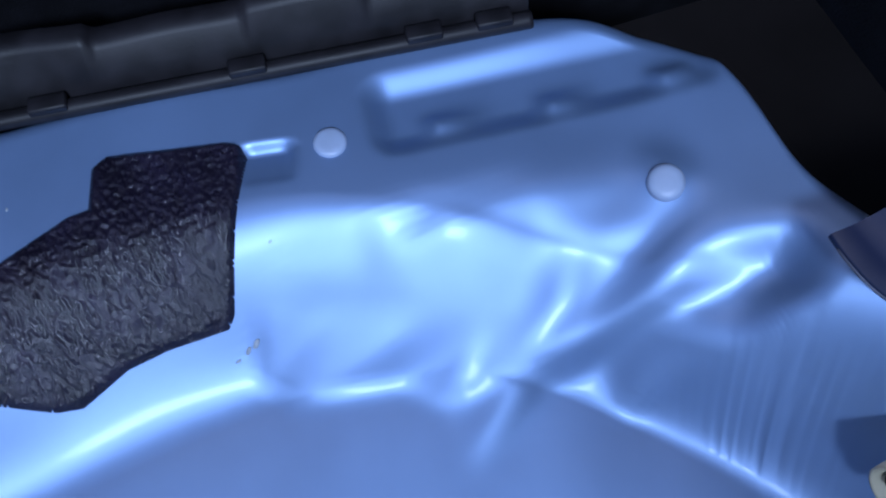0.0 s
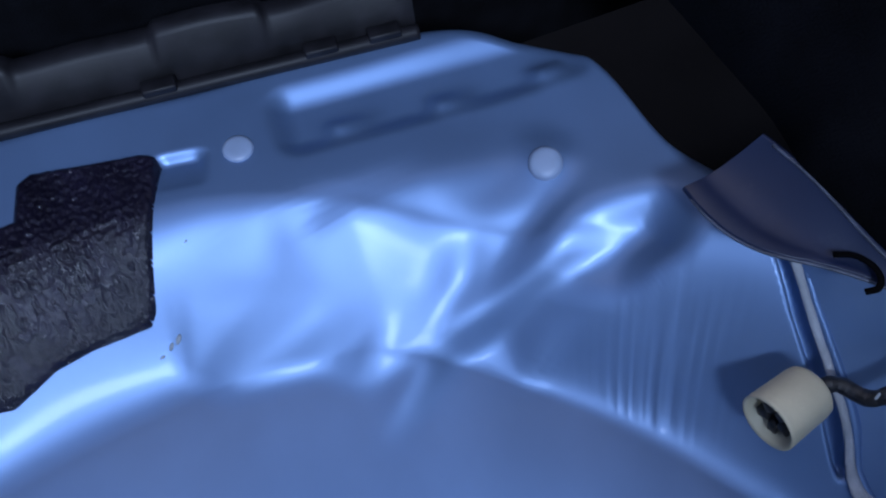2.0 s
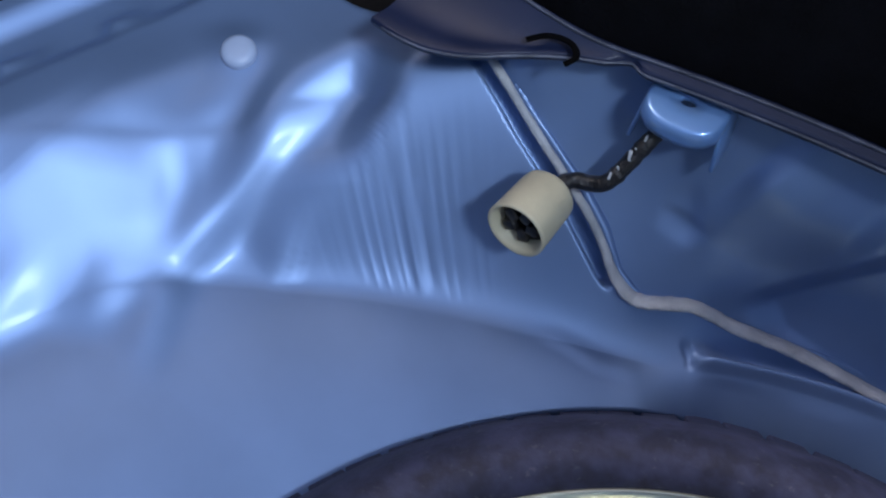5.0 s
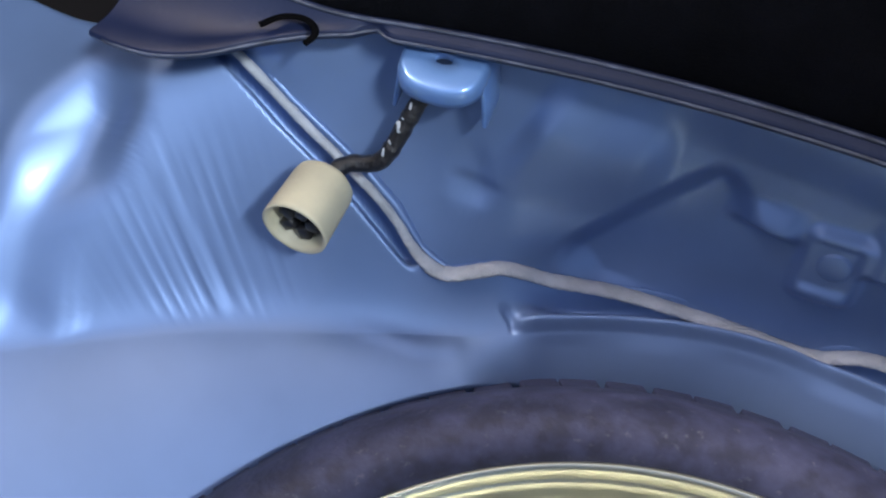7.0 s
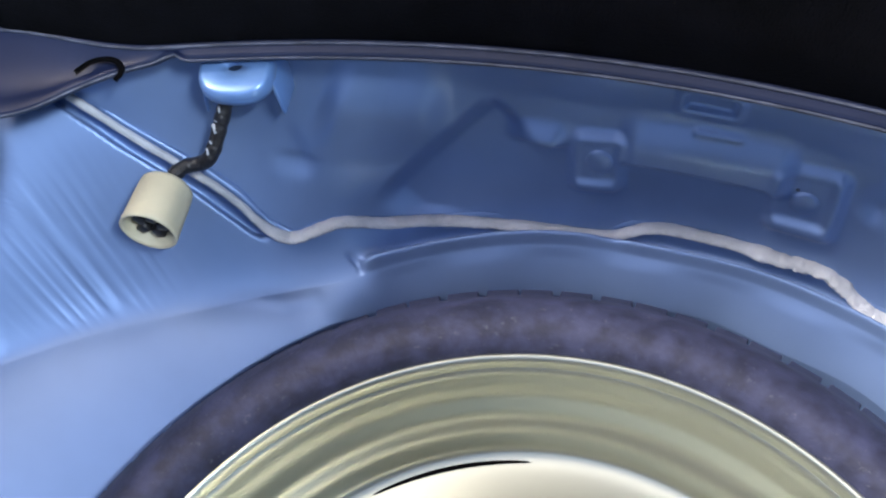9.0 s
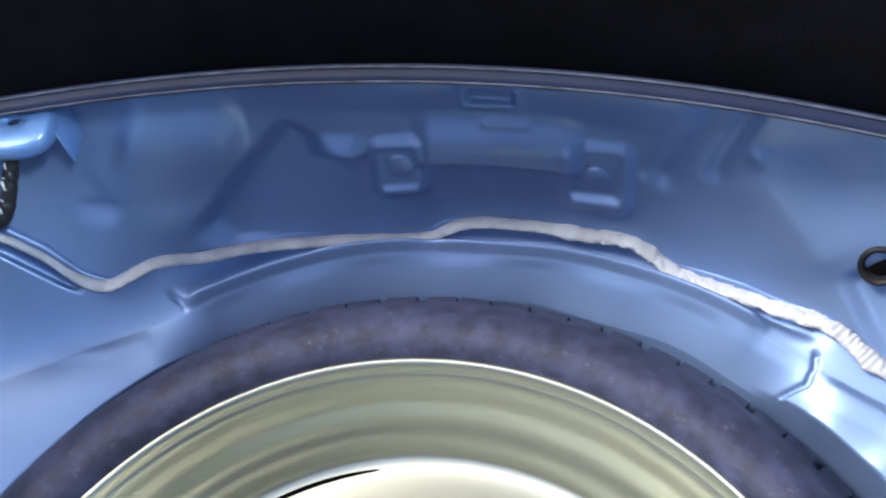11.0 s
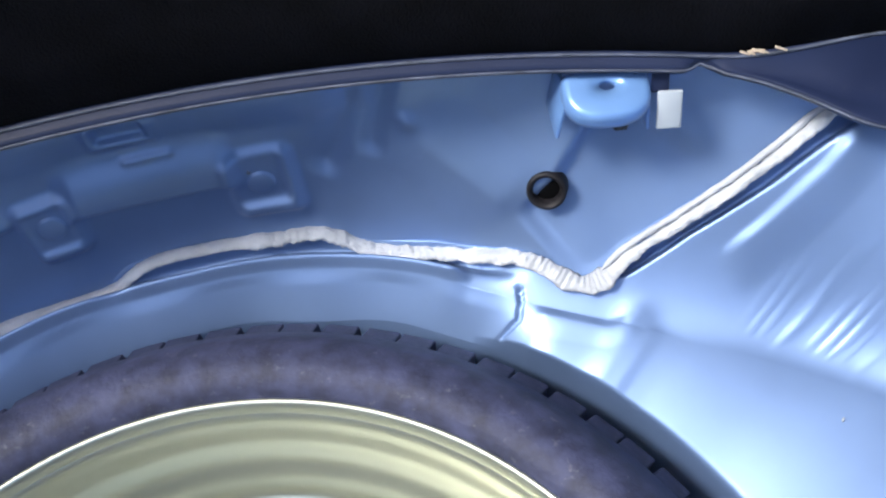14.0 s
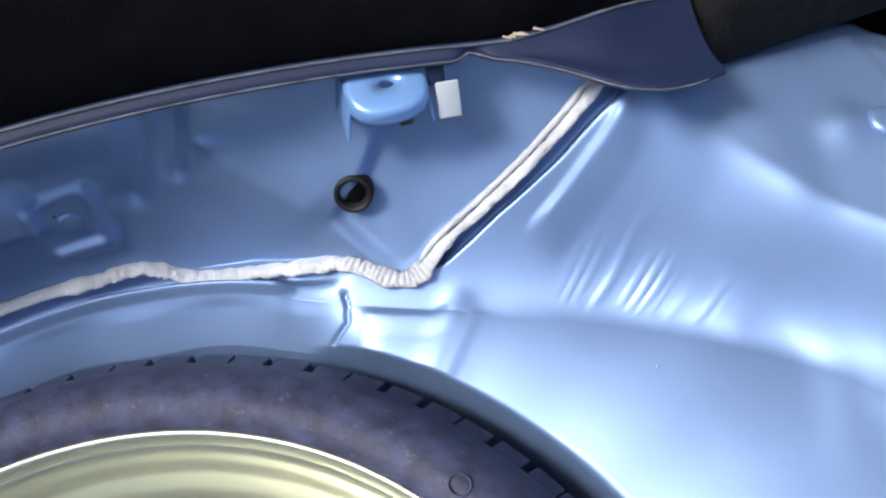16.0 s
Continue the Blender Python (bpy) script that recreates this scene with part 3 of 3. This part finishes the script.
# ---- trim behind the wheel ----
def sill_trim():
    trim = thing("sill_trim", pose(0, 0, 0), "black sill trim with a grey plastic lower lip", "trim panel")
    u = np.linspace(-.334, .336, 320)
    U = np.abs(u)
    x = u + XC
    low = .281 - .68 * u * u
    drop = ease((U - .240) / .07)
    wing = np.interp(U, [.232, .245, .256, .266, .277, .290, .306, .322, .340], [.2425, .2400, .2345, .2270, .2180, .2040, .1950, .1920, .1920])
    low = low + ease((U - .232) / .01) * (wing - low)
    low = np.convolve(np.pad(low, 3, mode="edge"), np.ones(7) / 7, "valid")
    low = low + .005 * np.exp(-((U - .240) / .005) ** 2)
    high = .281 - .68 * u * u + .0045 + .020 * ease((U - .25) / .1)
    z0 = np.full_like(u, LIP_Z) - .003 * drop
    up = .0022 + .010 * drop
    rows = [(x, low + .004, z0 - .005), (x, low + .0006, z0 - .0035), (x, low - .0004, z0 - .0012), (x, low, z0 + .0004), (x, low + .0008, z0 + .0008)]
    for s in np.linspace(.25, 1, 9):
        rows.append((x, low + (high - low) * s, z0 + .0008 + up * s ** 1.3 - .004 * drop * np.sin(np.pi * s)))
    zt = z0 + .0008 + up
    rows += [(x, high + .0008, zt + .0009), (x, high + .0018, zt + .0008), (x, high + .003, zt - .003)]
    v = np.concatenate([np.stack(r, 1) for r in rows])
    mesh_object("lip", v, grid_faces(len(rows), len(u)), GREY, trim, "scuffed dark grey plastic lip")
    # thin paler tubes along the lower and upper edges of the lip
    for row, r in ((2, .0007), (13, .0008)):
        line = np.stack(rows[row], 1)[3:-3] + np.array([0, 0, .0004])
        part("edge_bead", tube(line[::2], r, 6), MID_GREY, trim, "pale edge of the lip")
    u = np.linspace(-.52, .52, 200)
    x = u + XC
    back = np.maximum(.281 - .68 * u * u, .214) + .0055 + .018 * ease((np.abs(u) - .25) / .1)
    zb = np.full_like(u, LIP_Z) + .001 + .010 * ease((np.abs(u) - .24) / .07)
    rows = [(x, back + .004, zb - .004), (x, back + .0005, zb), (x, back + .006, zb + .03), (x, back + .012, zb + .08), (x, back + .02, zb + .16), (x, back + .05, zb + .20), (x, back + .25, zb + .21)]
    v = np.concatenate([np.stack(r, 1) for r in rows])
    mesh_object("panel", v, grid_faces(len(rows), len(u)), FELT, trim, "matt black carpeted panel")
    # hooked slot in the lip: its darkness painted as a black bar on top
    hook = along([(-.264, .2225, .1035), (-.259, .2305, .1045), (-.249, .2335, .1047), (-.2425, .2290, .1038), (-.2450, .2235, .1022)], 30)
    part("hook_slot_shade", tube(hook, [.0015] * 30, 10, .5), SHADOW_BLACK, trim, "black bar on the lip painting a hooked gap's shade")
    rng = random.Random(4)
    for _ in range(9):
        q = rng.random()
        bm = box(.0025 + .003 * rng.random(), .0006 + .0008 * rng.random(), .0005, .0002, 1)
        c = part("scuff", bm, SCUFF, trim, "torn pale fibre on the lip edge")
        c.matrix_basis = pose(.266 + .016 * q, .2412 - .0040 * q + .0015 * rng.random(), .1056 + .0022 * q, 0, 0, -24 + 50 * (rng.random() - .5))
    return trim


sill_trim()


# ---- brackets ----
def bracket(x, y, z, turn, half, nut):
    b = thing("bracket", pose(x, y, z, 8, 0, turn), "light blue painted steel tab with a bolt hole", "bracket", "trim brackets")
    steps = 64
    angle = [2 * math.pi * i / steps for i in range(steps)]
    ring = []
    for t in angle:
        c, s = math.cos(t), math.sin(t)
        k = 2.6 if s < 0 else 9
        q = (abs(c) ** k + abs(s) ** k) ** (-1 / k)
        ring.append((half * c * q, (.0155 if s < 0 else .0075) * s * q))
    hole = [(.0037 * math.cos(t), .0024 * math.sin(t)) for t in angle]
    rows = [[(*p, -.003) for p in hole], [(*p, 0) for p in hole]]
    for f, dz in ((.4, 0), (.78, 0), (.88, -.0004), (.95, -.0016), (.99, -.0036), (1.0, -.006), (.995, -.0085), (.94, -.0088)):
        rows.append([(hx + (px - hx) * f, hy + (py - hy) * f, dz) for (px, py), (hx, hy) in zip(ring, hole)])
    mesh_object("plate", np.array(rows).reshape(-1, 3), grid_faces(len(rows), steps, True)[:, ::-1], BRACKET_PAINT, b)
    for sx in (-1, 1):
        leg = part("leg", box(.0018, .022, .024, .0007, 2), BRACKET_PAINT, b)
        leg.matrix_basis = pose(sx * (half + .0002), .004, -.0165, -14, sx * -7, 0)
    if nut:
        part("captive_nut", tube([(.006, -.007, -.005), (.006, -.009, -.017)], .0048, 6), TAPE, b, "dark captive nut", smooth=False)
    return b


bracket(-.201, .2505, .0935, 12, .0175, False)
bracket(.214, .2500, .0935, -8, .0185, True)

# milky plastic clip beside one bracket
clip = thing("plastic_clip", pose(.2385, .2385, .083, 55, 0, -12), "milky white plastic retaining clip on the bracket", "clip")
part("body", box(.0105, .0165, .0022, .0009, 2), WHITE, clip)
part("stem", box(.0075, .018, .0018, .0007, 2), GREY, clip, "grey stem of the clip").matrix_basis = pose(-.004, .016, -.002)


def plug(name, x, y, z, normal, r, h, mat, label, category, group=""):
    v, f = lathe([(.0, h), (r * .55, h), (r * .8, h * .85), (r * .95, h * .45), (r, 0), (r, -.004)], 40)
    ob = mesh_object(name, v, f, mat)
    ob.matrix_world = Matrix.Translation((x, y, z)) @ Vector(normal).to_track_quat("Z", "Y").to_matrix().to_4x4()
    return tagged(ob, label, category, group)


# black grommet in the rear panel
p, nrm = panel_point(.193, .0235)
nrm = Vector((-.34, -.76, .55)).normalized()
grommet = thing("grommet", Matrix.Translation(p + .0030 * nrm) @ nrm.to_track_quat("Z", "Y").to_matrix().to_4x4(), "round black rubber grommet pressed into the panel", "grommet")
v, f = lathe([(.0060, -.0030), (.0064, .0004), (.0072, .0022), (.0084, .0028), (.0094, .0020), (.0100, -.006)], 48)
mesh_object("ring", v, f, TRIM_BLACK, grommet, "raised glossy ring of the grommet")
v, f = lathe([(.0001, -.0016), (.0030, -.0018), (.0052, -.0024), (.0062, -.0028)], 48)
mesh_object("plug_face", v, f, SHADOW_BLACK, grommet, "sunk face of the grommet")


def pan_normal(x, y, h=.004):
    dx = (pan_z(x + h, y) - pan_z(x - h, y)) / (2 * h)
    dy = (pan_z(x, y + h) - pan_z(x, y - h)) / (2 * h)
    return Vector((-float(dx[0]), -float(dy[0]), 1)).normalized()


for px, py, r, h in ((-.4655, .036, .0078, .0018), (-.384, .165, .0086, .0030), (.43, .162, .0086, .0030)):
    plug("plug", px, py, float(pan_z(px, py)[0]) + .0005, pan_normal(px, py, .012), r, h, PLUG if px < 0 else PAINT, "pale round plastic plug pressed into the floor" if px < 0 else "round plug in the body colour pressed into the floor", "plug", "floor plugs")


# ---- bitumen pad ----
def bitumen_pad():
    outline = [(-.470, -.117), (-.479, -.084), (-.479, -.075), (-.4985, -.068), (-.502, -.060), (-.486, -.007), (-.482, -.002), (-.476, -.001), (-.464, -.007), (-.416, -.033), (-.412, -.038), (-.414, -.067), (-.413, -.086), (-.406, -.110), (-.408, -.121), (-.418, -.142), (-.43, -.175), (-.49, -.18)]
    o = np.array(outline)
    n = len(o)
    x, y = np.meshgrid(np.arange(-.515, -.40, .0009), np.arange(-.165, .003, .0009), indexing="ij")
    inside = np.zeros(x.shape, bool)
    dist = np.full(x.shape, 1.0)
    nx, ny = x.copy(), y.copy()
    for i in range(n):
        a, b = o[i], o[(i + 1) % n]
        cross = ((a[1] > y) != (b[1] > y)) & (x < (b[0] - a[0]) * (y - a[1]) / (b[1] - a[1] + 1e-12) + a[0])
        inside ^= cross
        d = b - a
        t = np.clip(((x - a[0]) * d[0] + (y - a[1]) * d[1]) / (d @ d), 0, 1)
        away = np.hypot(x - a[0] - t * d[0], y - a[1] - t * d[1])
        nx, ny = np.where(away < dist, a[0] + t * d[0], nx), np.where(away < dist, a[1] + t * d[1], ny)
        dist = np.minimum(dist, away)
    rim = inside & (dist < .0011)
    x, y, dist = np.where(rim, nx, x), np.where(rim, ny, y), np.where(rim, 0, dist)
    z = pan_z(x, y) + .0032 * np.sqrt(np.clip(dist / .003, 0, 1)) - .0003
    wr = np.array([noise.noise(Vector((px * 330, py * 520, 0))) + .9 * noise.noise(Vector((px * 620, py * 900, 5))) for px, py in zip(x.ravel(), y.ravel())]).reshape(x.shape)
    z = z + .0010 * wr * np.clip(dist / .004, 0, 1)
    idx = -np.ones(x.shape, int)
    idx[inside] = np.arange(inside.sum())
    v = np.stack([x[inside], y[inside], z[inside]], 1)
    q = np.stack([idx[:-1, :-1], idx[1:, :-1], idx[1:, 1:], idx[:-1, 1:]], -1).reshape(-1, 4)
    q = q[(q >= 0).all(1)]
    ob = mesh_object("bitumen_pad", v, q, BITUMEN)
    return tagged(ob, "wrinkled black bitumen sound-deadening pad stuck to the floor", "sound pad")


bitumen_pad()


# ---- connector cap with its taped lead ----
def connector():
    c = thing("cable_connector", pose(-.2285, .1995, .0490), "cream plastic connector hanging on a taped black lead", "connector")
    turn = Matrix.Translation((0, -.006, 0)) @ Vector((.12, -.98, .06)).normalized().to_track_quat("Z", "Y").to_matrix().to_4x4()
    v, f = lathe([(.0001, -.014), (.011, -.014), (.0125, -.0125), (.0130, -.010), (.0138, .012), (.0138, .0135), (.0128, .0138), (.0118, .0125), (.0112, .004), (.0001, .004)], 48)
    shell = mesh_object("shell", v, f, CREAM, c)
    shell.matrix_basis = turn
    v, f = lathe([(.0001, .0062), (.0090, .0062), (.0110, .0055), (.0112, .003)], 40)
    mesh_object("insert", v, f, PLASTIC, c, "black terminal insert").matrix_basis = turn
    for k in range(5):
        t = k * 2 * math.pi / 5
        pin = part("socket", box(.0062, .0050, .006, .0006, 1), PLASTIC, c, "black socket insert")
        pin.matrix_basis = turn @ pose(.006 * math.cos(t), .006 * math.sin(t), .0075, 0, 0, math.degrees(t))
    pts = along([(-.002, .005, .000), (.001, .018, .002), (.010, .022, .002), (.016, .024, .006), (.019, .033, .016), (.022, .043, .028), (.026, .052, .036)], 60)
    rad = [.0037 + .0007 * noise.noise(Vector((i * .4, 0, 0))) for i in range(60)]
    part("lead", tube(pts, rad, 10), TAPE, c, "black cloth-taped lead")
    # loose pale ends of the tape
    for i, wide, long, turn in ((27, .0012, .0034, 20), (31, .0008, .0022, 70), (37, .0016, .0046, 35), (40, .0007, .0018, 110), (45, .0010, .0030, 15)):
        x, y, z = pts[i]
        flake = part("tape_flake", box(wide, long, .0006, .0002, 1), WHITE, c, "pale frayed end of the tape")
        flake.matrix_basis = pose(x - .0008, y - .0024, z + .0026, 40, 0, turn)
    return c


connector()


# ---- black side trim beyond the shelf ----
def side_trim():
    s = thing("side_trim", pose(0, 0, 0), "black plastic side trim with moulded clips", "trim panel")
    a, b = Vector((-.541, -.110, .052)), Vector((-.489, .150, .052))
    d = (b - a)
    n = 120
    line = [a + d * (i / (n - 1)) for i in range(n)]
    out = Vector((-d.y, d.x, 0)).normalized()
    part("edge_rail", tube([p + Vector((0, 0, .002)) for p in line], [.0044] * n, 12), TRIM_BLACK, s, "rounded black edge rail")
    rows = []
    for h, o in ((-.02, .004), (.004, .006), (.012, .010), (.020, .016), (.024, .020), (.020, .03)):
        rows.append([(*(p + out * (o + .0015 * (h > .01) * math.sin(i * .16) * math.sin(i * .043 + 1)))[:2], .052 + h + .004 * (h > .015) * ease((math.sin(i * .11) - .1) * 6)) for i, p in enumerate(line)])
    mesh_object("panel", np.array(rows).reshape(-1, 3), grid_faces(len(rows), n), TRIM_BLACK, s, "dark moulded strip")
    for t in (.13, .48, .80, .93):
        p = a + d * t
        c = part("clip", box(.0085, .018, .006, .0012, 2), TRIM_BLACK, s)
        c.matrix_world = Matrix.Translation(p + Vector((0, 0, .006)) + out * .001) @ pose(0, 0, 0, 0, 0, math.degrees(math.atan2(d.y, d.x)) - 90)
    return s


side_trim()


def slab(name, pts, z0, z1, mat, label, category, kind=""):
    """An upright wall of thickness 2 cm along a plan polyline."""
    bm = bmesh.new()
    p = [Vector((*q, 0)) for q in pts]
    cols = []
    for i, q in enumerate(p):
        d = (p[min(i + 1, len(p) - 1)] - p[max(i - 1, 0)]).normalized()
        o = Vector((-d.y, d.x, 0)) * .02
        cols.append([bm.verts.new((*(q + k)[:2], z)) for k, z in ((Vector((0, 0, 0)), z0), (Vector((0, 0, 0)), z1), (o, z1), (o, z0))])
    for a, b in zip(cols, cols[1:]):
        for k in range(4):
            bm.faces.new((a[k], a[(k + 1) % 4], b[(k + 1) % 4], b[k]))
    bm.faces.new(cols[0])
    bm.faces.new(cols[-1])
    return tagged(part(name, bm, mat, smooth=False), label, category, kind=kind)


# dark lining round the boot; open to the sky above
# the unseen upper part is added to shade the left corner from the sun
slab("wall_left", [(-.64, -.60), (-.595, -.10), (-.545, .16), (-.52, .45)], -.06, .52, FELT, "black carpeted side lining", "lining", "structure")
slab("wall_right", [(.54, .45), (.565, .16), (.62, -.10), (.66, -.60)], -.06, .13, FELT, "black carpeted side lining", "lining", "structure")
slab("wall_back", [(-.60, .48), (.62, .48)], .0, 1.0, FELT, "black lining behind the sill", "lining", "structure")
# unseen wall added behind the camera to cut low light on the panel
slab("wall_front", [(.66, -.60), (-.64, -.60)], -.06, .45, FELT, "black wall out of view, added to cut low light", "lining", "structure")

# black slab added under the pan so gaps beyond its rim stay dark
under = part("under_slab", box(1.6, 1.5, .02, .004, 2), SHADOW_BLACK)
under.matrix_world = pose(0, -.05, -.19)
tagged(under, "black slab added below the boot floor to keep gaps dark", "lining", kind="structure")

# unseen slab added overhead; its edge keeps the side lamp off the middle
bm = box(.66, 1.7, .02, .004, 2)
overhead_slab = part("ceiling", bm, FELT)
overhead_slab.matrix_world = pose(.725, -.35, .86)
tagged(overhead_slab, "black cloth slab overhead, added to shade the middle of the boot", "ceiling", kind="structure")


# black foam beside the sill trim
bm = box(.20, .08, .07, .016, 4)
for vert in bm.verts:
    vert.co += Vector([.003 * noise.noise(vert.co * 60 + Vector((k * 7, 0, 0))) for k in range(3)])
foam = part("foam_block", bm, FOAM)
foam.matrix_world = pose(.452, .250, .095, 0, 0, -2)
tagged(foam, "rough black foam block beside the sill trim", "foam block")

# small pale chips in the paint
for cx, cy, size, turn in ((-.400, -.040, .0016, 20), (-.402, -.034, .0024, 60), (-.403, -.0295, .0030, 65), (-.494, -.108, .0012, 0), (-.434, -.006, .0010, 40), (.292, .118, .0014, 30)):
    bm = bmesh.new()
    bmesh.ops.create_cone(bm, cap_ends=True, segments=7, radius1=size, radius2=size * .8, depth=.0005)
    bmesh.ops.scale(bm, vec=(1, .45, 1), verts=bm.verts)
    chip = part("paint_chip", bm, WHITE, bpy.data.objects["floor_pan"], "pale chip in the paint")
    chip.matrix_basis = Matrix.Translation((cx, cy, float(pan_z(cx, cy)[0]) + .0003)) @ pan_normal(cx, cy).to_track_quat("Z", "Y").to_matrix().to_4x4() @ pose(0, 0, 0, 0, 0, turn)
